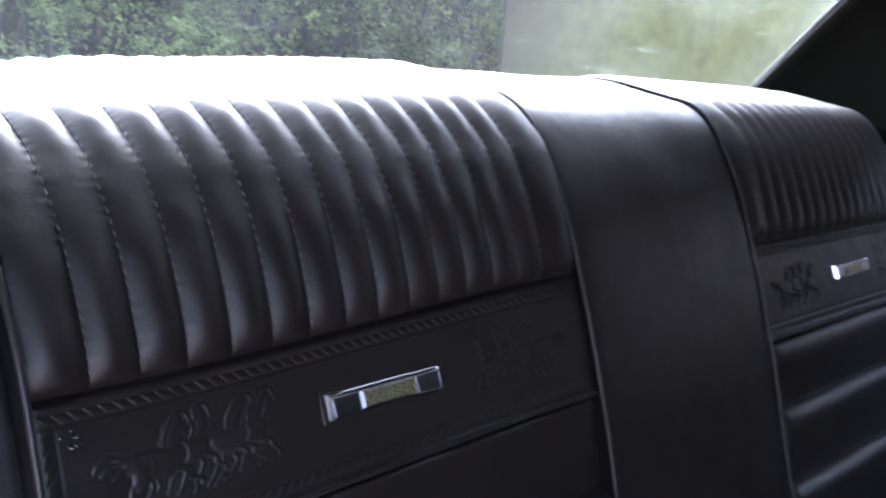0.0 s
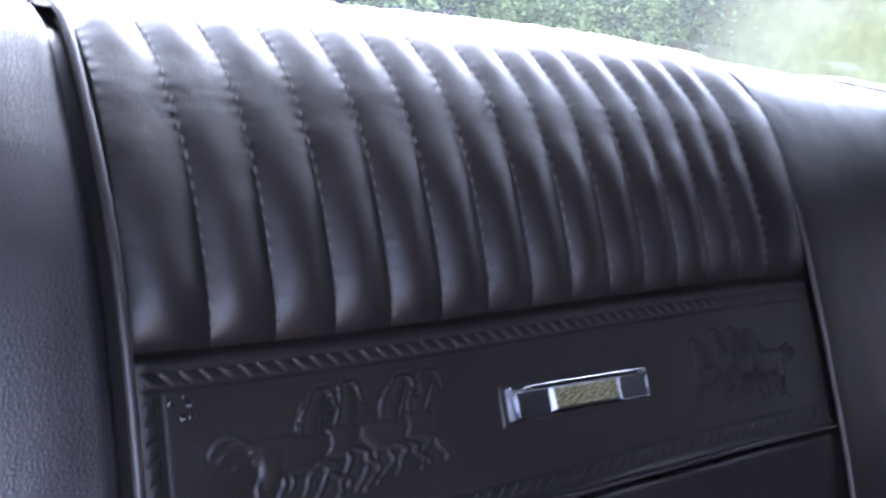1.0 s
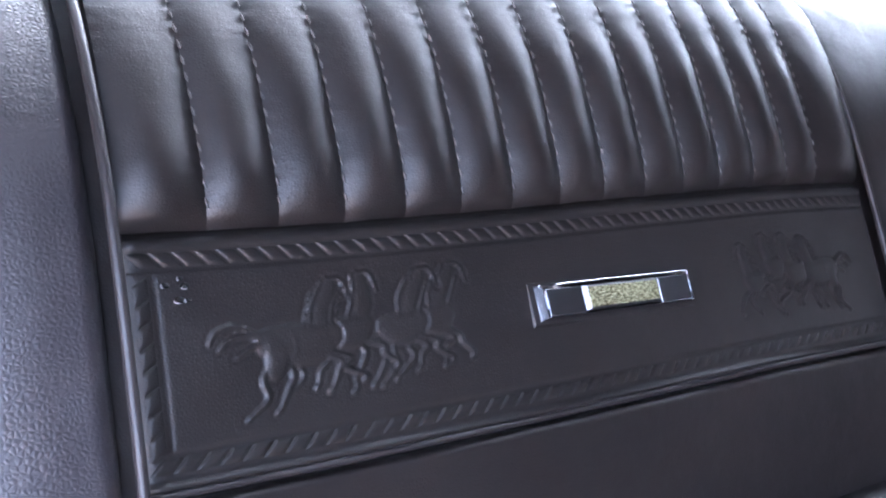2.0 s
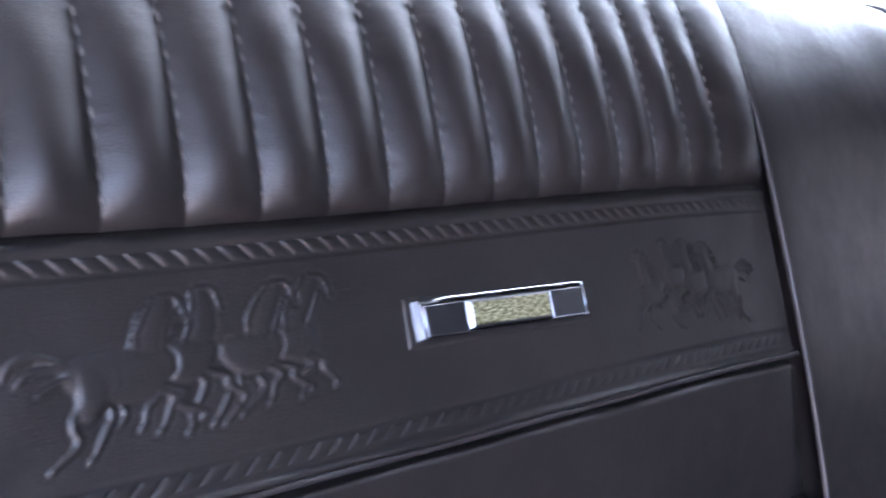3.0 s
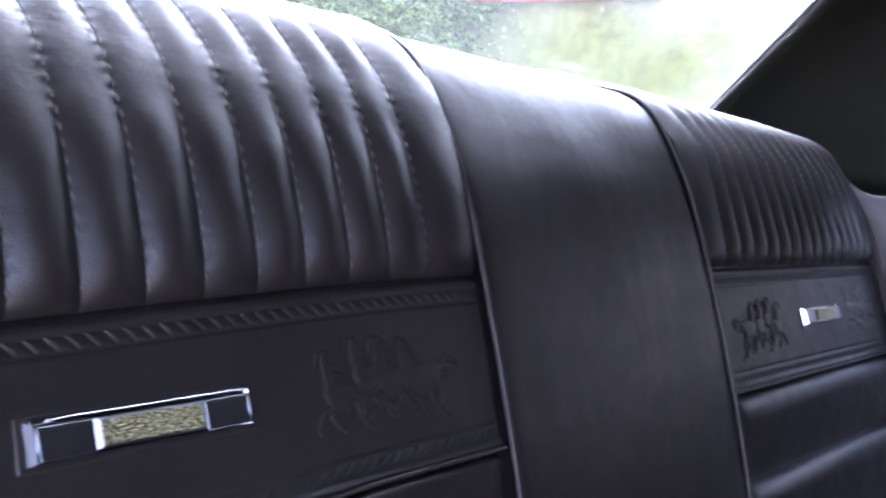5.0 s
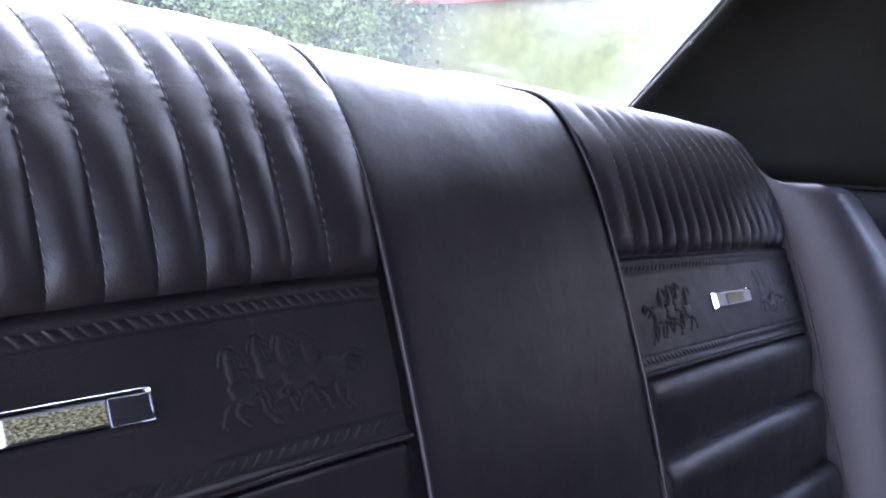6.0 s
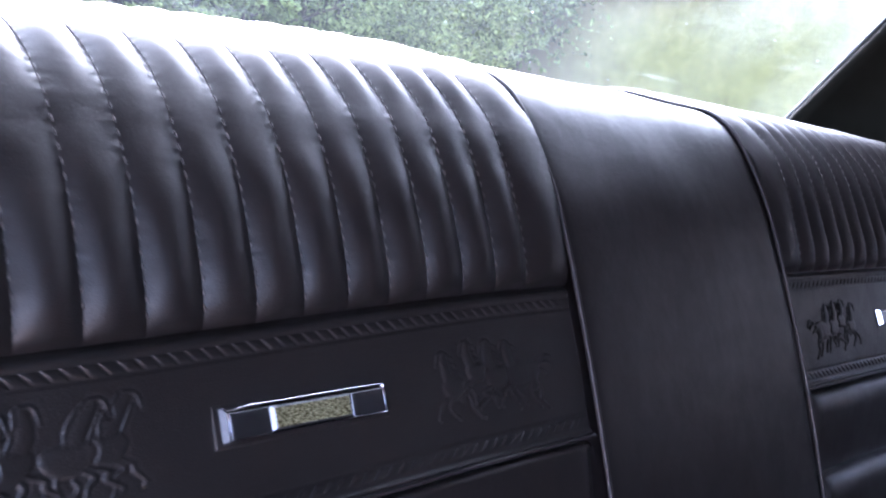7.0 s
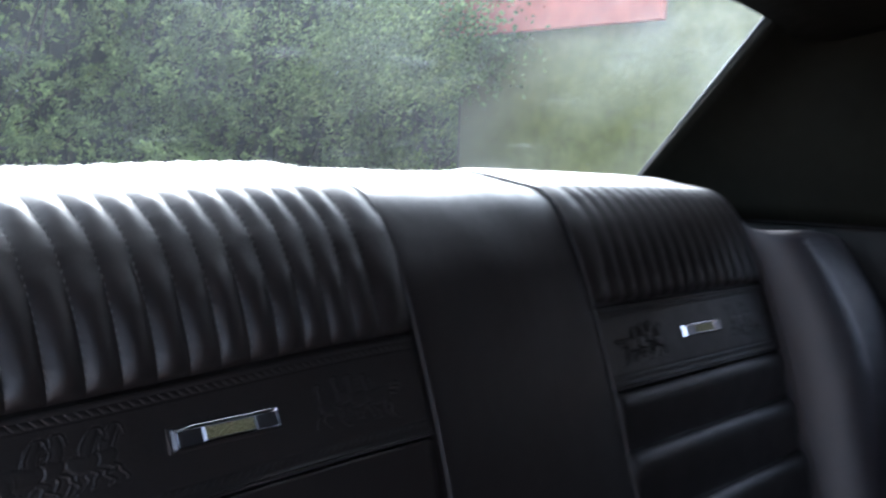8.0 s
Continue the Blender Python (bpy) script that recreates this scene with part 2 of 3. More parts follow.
def box_geo(x0, x1, y0, y1, z0, z1, bevel=0.0):
    bm = bmesh.new()
    bmesh.ops.create_cube(bm, size=1.0)
    for v in bm.verts:
        v.co = Vector((x0 + (v.co.x + 0.5) * (x1 - x0), y0 + (v.co.y + 0.5) * (y1 - y0), z0 + (v.co.z + 0.5) * (z1 - z0)))
    if bevel:
        bmesh.ops.bevel(bm, geom=bm.edges[:], offset=bevel, segments=2, affect="EDGES", profile=0.5)
    bm.verts.index_update()
    geo = [v.co.copy() for v in bm.verts], [[v.index for v in f.verts] for f in bm.faces]
    bm.free()
    return geo


def tube_geo(points, radius, sides=8, cap=True):
    """A round tube along points; radius: a number, or one a point."""
    pts = [Vector(p) for p in points]
    rad = radius if isinstance(radius, (list, tuple)) else [radius] * len(pts)
    verts, ref = [], Vector((1, 0, 0))
    for i, p in enumerate(pts):
        d = (pts[min(i + 1, len(pts) - 1)] - pts[max(i - 1, 0)]).normalized()
        if abs(d.dot(ref)) > 0.95:
            ref = Vector((0, 1, 0))
        a = d.cross(ref).normalized()
        b = d.cross(a)
        verts += [p + rad[i] * (math.cos(2 * math.pi * k / sides) * a + math.sin(2 * math.pi * k / sides) * b) for k in range(sides)]
    faces = []
    for i in range(len(pts) - 1):
        for k in range(sides):
            m = (k + 1) % sides
            faces.append((i * sides + k, (i + 1) * sides + k, (i + 1) * sides + m, i * sides + m))
    if cap:
        faces += [tuple(range(sides))[::-1], tuple(range((len(pts) - 1) * sides, len(pts) * sides))]
    return verts, faces


def thing(name, label, category, m=Matrix(), group="", kind=""):
    ob = new(name)
    ob.matrix_world = m
    return tagged(ob, label, category, group, kind)


# ---- the rear seat: its own axes are x across, y into the backrest, z up along its face ----
SEAT = pose(0, 0, 0.70, -22)
PROFILE = [(0.024, -0.33), (0.018, -0.22), (0.010, -0.10), (0.003, -0.02), (0.0, 0.04), (-0.001, 0.09), (-0.001, 0.13), (0.0015, 0.155), (0.0050, 0.174), (0.0095, 0.190), (0.0165, 0.204),
           (0.0287, 0.2175), (0.0450, 0.2275), (0.0642, 0.239), (0.081, 0.2495), (0.1003, 0.2605), (0.1254, 0.271), (0.150, 0.2765), (0.168, 0.272), (0.180, 0.256), (0.185, 0.22), (0.185, 0.12)]
A_IN, A_OUT = 0.124, {-1: 0.496, 1: 0.492}


def spline(points, n):
    """A Catmull-Rom curve through points, resampled to n points at even lengths."""
    p = np.array([2 * np.array(points[0]) - points[1], *points, 2 * np.array(points[-1]) - points[-2]], float)
    out = []
    for i in range(1, len(p) - 2):
        for t in np.linspace(0, 1, 24, endpoint=i == len(p) - 3):
            out.append(0.5 * (2 * p[i] + (p[i + 1] - p[i - 1]) * t + (2 * p[i - 1] - 5 * p[i] + 4 * p[i + 1] - p[i + 2]) * t**2 + (3 * p[i] - p[i - 1] - 3 * p[i + 1] + p[i + 2]) * t**3))
    out = np.array(out)
    s = np.r_[0, np.cumsum(np.linalg.norm(np.diff(out, axis=0), axis=1))]
    q = np.linspace(0, s[-1], n)
    return np.stack([np.interp(q, s, out[:, k]) for k in range(out.shape[1])], 1), q


_P, _S = spline(PROFILE, 900)
_T = np.gradient(_P, axis=0)
_T /= np.linalg.norm(_T, axis=1)[:, None]
_N = np.stack([-_T[:, 1], _T[:, 0]], 1)  # outward: towards the cabin, and up on the crest


def s_at(z):
    """The length along the profile at a height on the front face."""
    k = int(np.argmax(_P[:, 1] > 0.270))
    return float(np.interp(z, _P[:k, 1], _S[:k]))


def ease(a, b, v):
    t = np.clip((np.asarray(v, float) - a) / (b - a), 0, 1)
    return t * t * (3 - 2 * t)


CORNER = (0.013, 0.005)  # how far the upper outer corners are rounded back


def panel_z(x, z):
    """Height on the seat of a height z on the embossed panel: one panel narrows a little towards its outer end."""
    e = ease(0.12, 0.50, -np.asarray(x, float))
    left = np.asarray(x, float) < 0
    return np.where(left, 0.004 - 0.007 * e + z * (0.953 - 0.082 * e), z)


def on_seat(x, s, h=0.0):
    """A place on the backrest, h proud of it. All may be arrays of one shape."""
    x, s, h = np.broadcast_arrays(np.asarray(x, float), np.asarray(s, float), np.asarray(h, float))
    y, z, ny, nz = (np.interp(s, _S, c) for c in (_P[:, 0], _P[:, 1], _N[:, 0], _N[:, 1]))
    x = x - 0.0042 * (1 - ease(s_at(0.10), s_at(0.20), s)) * ease(0.05, 0.115, x) * (1 - ease(0.15, 0.29, x))
    ax = np.abs(x)
    h = h - 0.0035 * ease(s_at(0.09), s_at(0.19), s) - np.where(x < 0, *CORNER) * (0.35 * ease(0.12, 0.40, ax) + 0.65 * ease(0.36, 0.51, ax)) * ease(s_at(0.06), s_at(0.19), s)
    h = h - 0.0055 * ease(0.15, 0.46, -x) * ease(s_at(0.165), s_at(0.235), s)  # the crest drops a little towards one end
    return np.stack([x, y + ny * h, z + nz * h], -1)


def sheet(xs, ss, height):
    """A grid on the backrest; height(x, s) is how proud it stands."""
    X, S = np.meshgrid(xs, ss, indexing="ij")
    return on_seat(X, S, height(X, S)).reshape(-1, 3), grid_faces(len(xs), len(ss), flip=True)


def lumps(X, S, scale, amount, seed=0.0):
    """Soft unevenness of stuffed vinyl."""
    flat = [noise.noise((x * scale + seed, s * scale, seed)) for x, s in zip(np.ravel(X), np.ravel(S))]
    return amount * np.array(flat).reshape(np.shape(X))


S_LOW, S_PANEL, S_TOP, S_BACK = s_at(-0.31), s_at(0.0), s_at(0.0845), float(_S[-1])
rear_seat = thing("rear_seat", "black vinyl rear bench backrest with two fluted insets and embossed panels", "car seat", SEAT)

# stuffing body behind the covers
X, S = np.linspace(-0.53, 0.53, 60), np.linspace(S_LOW, S_BACK, 90)
part("backrest_body", sheet(X, S, lambda x, s: -0.009 + 0 * x), VINYL, rear_seat)

# smooth panel between the two insets
def centre_height(x, s):
    edge = np.clip(1 - (np.abs(x) / (A_IN - 0.001)) ** 14, 0, 1) ** 0.5
    return -0.002 + 0.002 * edge + lumps(x, s, 14, 0.0012, 3.0)
part("centre_panel", sheet(np.linspace(-A_IN + 0.001, A_IN - 0.001, 61), np.linspace(S_LOW, S_BACK, 140), centre_height), VINYL, rear_seat, "smooth black vinyl panel between the insets")


def bolster(side):
    """The plain outer end; one sweeps back to the side trim, the other swells forward beside it."""
    xs, ss = np.linspace(0, 1, 61) ** 1.5, np.linspace(S_LOW, s_at(0.262) + 0.11 if side < 0 else s_at(0.185), 120)
    U, S = np.meshgrid(xs, ss, indexing="ij")
    Z = np.interp(S, _S, _P[:, 1])
    start = A_OUT[side] + 0.0032
    if side < 0:
        X = start + U * 0.17
        sweep = -0.055 * ease(0.10, 1.0, U) * (1 - ease(s_at(0.14), s_at(0.24), S)) - 0.03 * ease(0.9, 1.0, U)
    else:
        k = (0.5 + 0.5 * ease(-0.32, 0.04, Z)) * np.interp(Z, [-0.33, -0.05, 0.05, 0.129, 0.16, 0.185], [1.5, 1.21, 0.99, 0.73, 0.35, 0.1])
        u1, u2 = np.clip(U / 0.6, 0, 1), np.clip((U - 0.6) / 0.4, 0, 1)
        X = start + 0.046 * k * (1 - np.cos(0.5 * np.pi * u1)) + (0.725 - start - 0.046 * k) * u2
        sweep = 0.072 * k * np.sin(0.5 * np.pi * u1) - 0.03 * u2**1.6 - 0.07 * ease(0.05, 0.6, U) * ease(s_at(0.12), s_at(0.18), S)
        sweep = sweep + 0.0025 * np.sin(700 * (Z - 0.13) + 5 * U) * np.exp(-((Z - 0.125) / 0.02) ** 2) * ease(0.05, 0.3, U)
    h = -0.013 + 0.013 * np.sqrt(np.clip(1 - (1 - np.clip(U / 0.045, 0, 1)) ** 2, 0, 1)) + sweep + lumps(X * side, S, 12, 0.0015, 7.0)
    geo = on_seat(X * side, S, h).reshape(-1, 3), grid_faces(61, 120, flip=side > 0)
    return part("side_bolster", geo, VINYL_GRAIN, rear_seat, "smooth black vinyl outer bolster")


for side in (-1, 1):
    bolster(side)

# ---- fluted insets ----
N_FLUTES = 15
# seams between the flutes, from the middle of the seat outwards: the two end flutes are the widest
SEAMS = {side: [A_IN + 0.0012, *np.linspace(0.1600, 0.4675, N_FLUTES - 1), A_OUT[side] - 0.002] for side in (-1, 1)}


def flute_foot(x):
    return np.interp(panel_z(x, 0.0845), _P[:500, 1], _S[:500])


def seam_x(side, k, s):
    """A seam's distance from the middle; over the crest the inner seams lean outwards a little."""
    lean = 0.0 if k in (0, N_FLUTES) else 0.0036
    return SEAMS[side][k] + lean * ease(S_TOP + 0.02, S_TOP + 0.13, s)


def slack(s, foot):
    """How deep the seams pull in: the cover is stretched nearly flat between the foot and the crest."""
    return 1 - 0.86 * ease(foot + 0.012, foot + 0.095, s) * (1 - ease(s_at(0.165), s_at(0.205), s))


def flute_height(u, s, k, foot):
    """Across one flute u runs from 0 to 1; the lower end is a rounded pillow."""
    end = np.sqrt(np.clip(1 - (1 - np.clip((s - foot) / 0.021, 0, 1)) ** 2, 0, 1))
    round_up = 1 - slack(s, foot) * (1 - np.sin(np.pi * np.clip(u, 0, 1)) ** 0.95)
    edge = np.minimum(u, 1 - u)
    pucker = np.exp(-edge / 0.06) * 0.0002 * np.cos(2 * np.pi * (s - foot - 0.0069) / 0.0058)
    return -0.0056 + 0.0050 * end + 0.0050 * round_up * (0.2 + 0.8 * end) + pucker


for side in (-1, 1):
    X = np.linspace(A_IN + 0.003, A_OUT[side] - 0.001, 60)
    inset = part("fluted_inset", sheet(side * X if side > 0 else -X[::-1], np.linspace(S_TOP - 0.002, S_BACK, 80), lambda x, s: -0.006 + 0 * x), VINYL, rear_seat)
    for k in range(N_FLUTES):
        u = (1 - np.cos(np.pi * np.linspace(0, 1, 17))) / 2 * 0.5 + 0.5 * np.linspace(0, 1, 17)
        U, V = np.meshgrid(u, np.linspace(0, 1, 330), indexing="ij")
        foot = flute_foot(side * (SEAMS[side][k] * (1 - U) + SEAMS[side][k + 1] * U))
        S = foot - 0.001 + V * (S_BACK - 0.02 - foot)
        bend = 0.0010 * np.sin(S * 23 + k * 1.7) + lumps(0 * U + k * 0.31, S, 9, 0.0010, 5.0)
        Xf = seam_x(side, k, S) * (1 - U) + seam_x(side, k + 1, S) * U + bend * np.sin(np.pi * U) * 0.5
        H = flute_height(U, S, k, foot) + lumps(Xf * side, S, 20, 0.0005, 11.0 + side) + lumps(Xf * side, S, 70, 0.00015, 31.0 + side)
        part("flute", (on_seat(side * Xf, S, H).reshape(-1, 3), grid_faces(17, 330, flip=side > 0)), VINYL, inset)
        if k:
            geos, foot = [], float(flute_foot(side * SEAMS[side][k]))
            for s in np.arange(foot + 0.005, S_BACK - 0.05, 0.0058):
                h, xs = float(flute_height(0.0, s, k, foot)), float(seam_x(side, k, s))
                a, b = on_seat(side * (xs - 0.0002), s, h + 0.0009), on_seat(side * (xs + 0.0004), s + 0.0032, h + 0.0011)
                geos.append(tube_geo([a, (a + b) / 2, b], [0.0002, 0.00052 if side < 0 else 0.00036, 0.0002], 5))
            part("stitching", join(*geos), THREAD, inset, "row of dark thread stitches")

# ---- piping ----
for x in (-A_IN, A_IN):
    part("piping", tube_geo([on_seat(x, s, 0.0007) for s in np.linspace(S_LOW, S_BACK - 0.01, 150)], 0.0014, 10), PIPING, rear_seat)
for x in (-A_OUT[-1] - 0.001, A_OUT[1] + 0.001):
    part("piping", tube_geo([on_seat(x, s, 0.0022) for s in np.linspace(S_LOW, S_BACK - 0.01, 150)], 0.0017, 12), PIPING, rear_seat)

# ---- embossed panels ----
Z_ROPE_LO, Z_ROPE_HI, ROPE_W = 0.0053, 0.0712, 0.0042


def panel_height(x, s):
    zz = np.interp(s, _S, _P[:, 1])
    z0 = panel_z(x, 0.0)
    z = (zz - z0) / (panel_z(x, 1.0) - z0)
    h = -0.003 + 0 * x
    for zc, w, amt in ((0.0792, 0.0030, 0.0011), (0.0845, 0.0034, -0.004), (0.0761, 0.0007, -0.0005), (0.0004, 0.0018, 0.0022), (-0.0028, 0.0024, -0.004), (0.0702, 0.0007, -0.0005), (0.0108, 0.0007, -0.0005)):
        h = h + amt * np.exp(-((z - zc) / w) ** 2)
    ax = np.abs(x)
    edge = np.minimum(ax - A_IN, np.where(x < 0, A_OUT[-1], A_OUT[1]) - ax)
    h = h - 0.004 * np.exp(-(edge / 0.0024) ** 2) - 0.0004 * np.exp(-((np.where(x < 0, A_OUT[-1], A_OUT[1]) - ax - 0.0098) / 0.0007) ** 2) * (z > 0.012) * (z < 0.068)
    for xm, motif in MOTIFS.items():
        h = h + relief(ax, z, xm, motif)
    return h + lumps(x, s, 22, 0.0009, 17.0)


# plain raised shapes of the two motifs: centre, height and size (mm) of each, and the way they lean
MOTIFS = {0.4182: (-1, [(-24, 40, 0.76), (-11, 42, 0.72), (9, 41, 0.74), (21, 42, 0.74)]), 0.196: (1, [(-25, 37, 0.62), (-9, 43, 0.58), (5, 39, 0.68), (20, 38, 0.66)])}


def strokes(cx, cz, k, face, first, rng):
    """One raised shape: a lobe, a rising arm, slender limbs and, on the first, a trailing curl; points (mm), width, height."""
    def at(*pts):
        return [(cx + face * a * k, cz + b * k) for a, b in pts]
    j = rng.uniform(-3.0, 3.0, 16)
    bx, bz = 15 + j[1], 27 + 0.5 * j[0]
    out = [(at((6, 2), (11 + j[3], 14), (bx - 1, bz)), 9.5 * k, 1.0), (at((3, 6), (6 + j[3], 17), (bx - 4, bz + 2)), 1.7 * k, 1.5),
           (at((bx - 2, bz + 3), (bx + 5, bz + 1), (bx + 8, bz - 8)), 2.0 * k, 1.2), (at((bx + 3, bz - 4), (bx - 1, bz - 12), (13, 6)), 1.6 * k, 1.2)]
    out += [(at((bx - 5 - 2 * i, bz - 1 - 6 * i), (bx - 9 - 2 * i, bz - 3 - 6 * i), (bx - 12 - 2 * i, bz - 8 - 6 * i)), 1.5 * k, 1.0) for i in range(3)]
    if first:
        out += [(at((-15, 3), (-6, 1), (3, 0), (10, 3)), 20 * k, 1.7), (at((-15, 5), (-12, -3), (-14, -10)), 12 * k, 1.9), (at((-6, 8), (-4, 0), (-7, -7)), 1.8 * k, 2.2),
                (at((-18, 6), (-23, 9), (-30, 12), (-37, 10), (-40, 5)), 3.0 * k, 1.5), (at((-17, 5), (-25, 7), (-32, 6), (-36, 2)), 2.2 * k, 1.4), (at((-18, 3), (-24, 1), (-30, -2)), 2.2 * k, 1.3)]
    else:
        out.append((at((-4, 2), (4, 0), (11, 3)), 17 * k, 1.5))
    for i, (rx, kx, fx) in enumerate(((-16, -18, -24), (-9, -9, -16), (6, 13, 8), (10, 20, 27))):
        rz, drop = (-6, 1.1) if first and i < 2 else (-4, 1.0)
        foot = (fx + j[4 + i], rz - (21 - 2 * i) * drop + j[12 + i] * 0.5)
        out.append((at((rx, rz), (kx + j[4 + i], rz - 8 + i), (kx - 2 + j[8 + i], rz - (14 - 2 * i) * drop), foot), 3.0 * k, 1.15))
        out.append((at(foot, (foot[0] - 2.5, foot[1] - 2)), 2.8 * k, 1.1))
    return out


def relief(ax, z, xm, motif):
    """How far the motif round xm stands out at places (ax from the middle of the seat, z up the panel)."""
    h = np.zeros_like(ax)
    near = np.abs(ax - xm) < 0.075
    px, pz = (xm - ax[near]) * 1000, z[near] * 1000
    best, closest = np.zeros(len(px)), np.full(len(px), 9.0)
    rng = np.random.default_rng(12 if motif[0] < 0 else 31)
    face, figures = motif
    depth = 0.66 if face < 0 else 0.82
    for n, fig in enumerate(reversed(figures) if face < 0 else figures):
        layer, rmin = np.zeros(len(px)), np.full(len(px), 9.0)
        for pts, width, height in strokes(*fig, -face, n == len(figures) - 1, rng):
            p, q = spline(pts, 6 * len(pts))
            for i in range(len(p) - 1):
                thin = 0.55 + 0.45 * math.sin(math.pi * (0.1 + 0.8 * i / (len(p) - 2)))
                a, d = p[i], p[i + 1] - p[i]
                t = np.clip(((px - a[0]) * d[0] + (pz - a[1]) * d[1]) / (d @ d + 1e-9), 0, 1)
                far = np.hypot(px - a[0] - t * d[0], pz - a[1] - t * d[1])
                r = far / (width * 0.5 * thin)
                layer = np.maximum(layer, depth * height / 1000 * (np.clip(1 - r**4, 0, 1) ** 0.8 if width > 8 else np.clip(1 - r**2, 0, 1) ** 0.6) * thin)
                rmin = np.minimum(rmin, far - width * 0.5 * thin)
        # a nearer shape lies over the farther ones with a groove round it
        best = np.where(rmin < 0, np.maximum(layer, 0.55 * best + 0.45 * layer), best * (1 - 0.75 * np.exp(-(rmin / 0.8) ** 2)) - 0.0003 * np.exp(-(rmin / 0.7) ** 2))
    h[near] = best
    return h


def bead_geo(slant):
    """One slanted bead of the rope border, about 8 mm long."""
    L, Wd, sl = 0.0037, ROPE_W * 0.5, slant
    verts, faces, n = [], [], 7
    for i in range(n):
        v = -1 + 2 * i / (n - 1)
        for j in range(7):
            u = math.sin(math.pi * (j - 3) / 6)
            hh = 0.0007 * math.sqrt(max(0, 1 - abs(u) ** 6)) * (1 - 0.6 * v**4) * (1 - 0.3 * u)  # fullest along one edge
            verts.append((u * L * 0.84 + sl * v * 0.0021, -hh, v * Wd))
    faces = [(i * 7 + j, i * 7 + j + 1, (i + 1) * 7 + j + 1, (i + 1) * 7 + j) for i in range(n - 1) for j in range(6)]
    return verts, faces


def bead_mesh(slant):
    v, f = bead_geo(slant)
    me = bpy.data.meshes.new("rope_bead")
    me.from_pydata(v, [], f)
    me.shade_smooth()
    me.materials.append(VINYL_EMBOSSED)
    return me


BEADS = {s: bead_mesh(s) for s in (-1, 1, -0.6, 0.6)}


def frustum(x0, x1, z0, z1, h0, h1, ends, low, high):
    """A block with sloping sides, h0 to h1 proud (towards -y); the slopes are ends, low and high wide."""
    v = [(x0, -h0, z0), (x1, -h0, z0), (x1, -h0, z1), (x0, -h0, z1), (x0 + ends, -h1, z0 + low), (x1 - ends, -h1, z0 + low), (x1 - ends, -h1, z1 - high), (x0 + ends, -h1, z1 - high)]
    return v, [(4, 5, 6, 7), (0, 1, 5, 4), (1, 2, 6, 5), (2, 3, 7, 6), (3, 0, 4, 7), (3, 2, 1, 0)]


def trim_bar(side):
    """A bright bar with two flat square ends and a raised stippled middle, set in a vinyl surround."""
    xc = side * 0.3105 + 0.0022 if side < 0 else 0.3148
    m = Matrix.Translation(Vector(on_seat(xc, s_at(float(panel_z(xc, 0.0416))), -0.003))) @ pose(0, 0, 0, 0, -0.9 if side < 0 else 0, 0)
    base = part("trim_bar", frustum(-0.0436, 0.0436, -0.0092, 0.0088, -0.001, 0.0002, 0.0010, 0.0014, 0.0014), VINYL_EMBOSSED, rear_seat, "chrome bar with a gold stippled centre", smooth=False)
    base.matrix_basis = m
    part("bar_body", frustum(-0.0404, 0.0404, -0.0066, 0.0064, 0.0007, 0.0038, 0.0014, 0.0006, 0.0018), CHROME, base, "chrome body", smooth=False)
    for s in (-1, 1):
        part("end_block", frustum(min(s * 0.0203, s * 0.0379), max(s * 0.0203, s * 0.0379), -0.0057, 0.0043, 0.0037, 0.0040, 0.0003, 0.0003, 0.0003), DULLED_CHROME, base, "square chrome end, coloured dark like the cabin it mirrors", smooth=False)
    part("top_edge", tube_geo([(x, -0.0026, 0.0053) for x in np.linspace(-0.0390, 0.0390, 8)], [0.0010] + [0.0014] * 6 + [0.0010], 16), CHROME, base, "bright rounded upper edge")
    part("lower_lip", tube_geo([(x, -0.0039, -0.0058) for x in np.linspace(-0.0382, 0.0382, 4)], 0.0003, 8), DIMMED_CHROME, base, "thin lower edge")
    for x in (-0.0382, 0.0382):
        part("end_lip", tube_geo([(x, -0.0039, z) for z in np.linspace(-0.0058, 0.0045, 4)], 0.0003, 8), DIMMED_CHROME, base, "thin end edge")
    part("insert_frame", frustum(-0.0204, 0.0204, -0.0052, 0.0045, 0.0036, 0.0050, 0.0018, 0.0006, 0.0010), DULLED_CHROME, base, "chrome frame of the insert, colour dulled to dim its reflection", smooth=False)
    part("centre_insert", frustum(-0.0184, 0.0184, -0.0044, 0.0034, 0.0049, 0.0053, 0.0002, 0.0002, 0.0002), GOLD, base, "gold stippled insert", smooth=False)
    return base


N_BEADS = 53
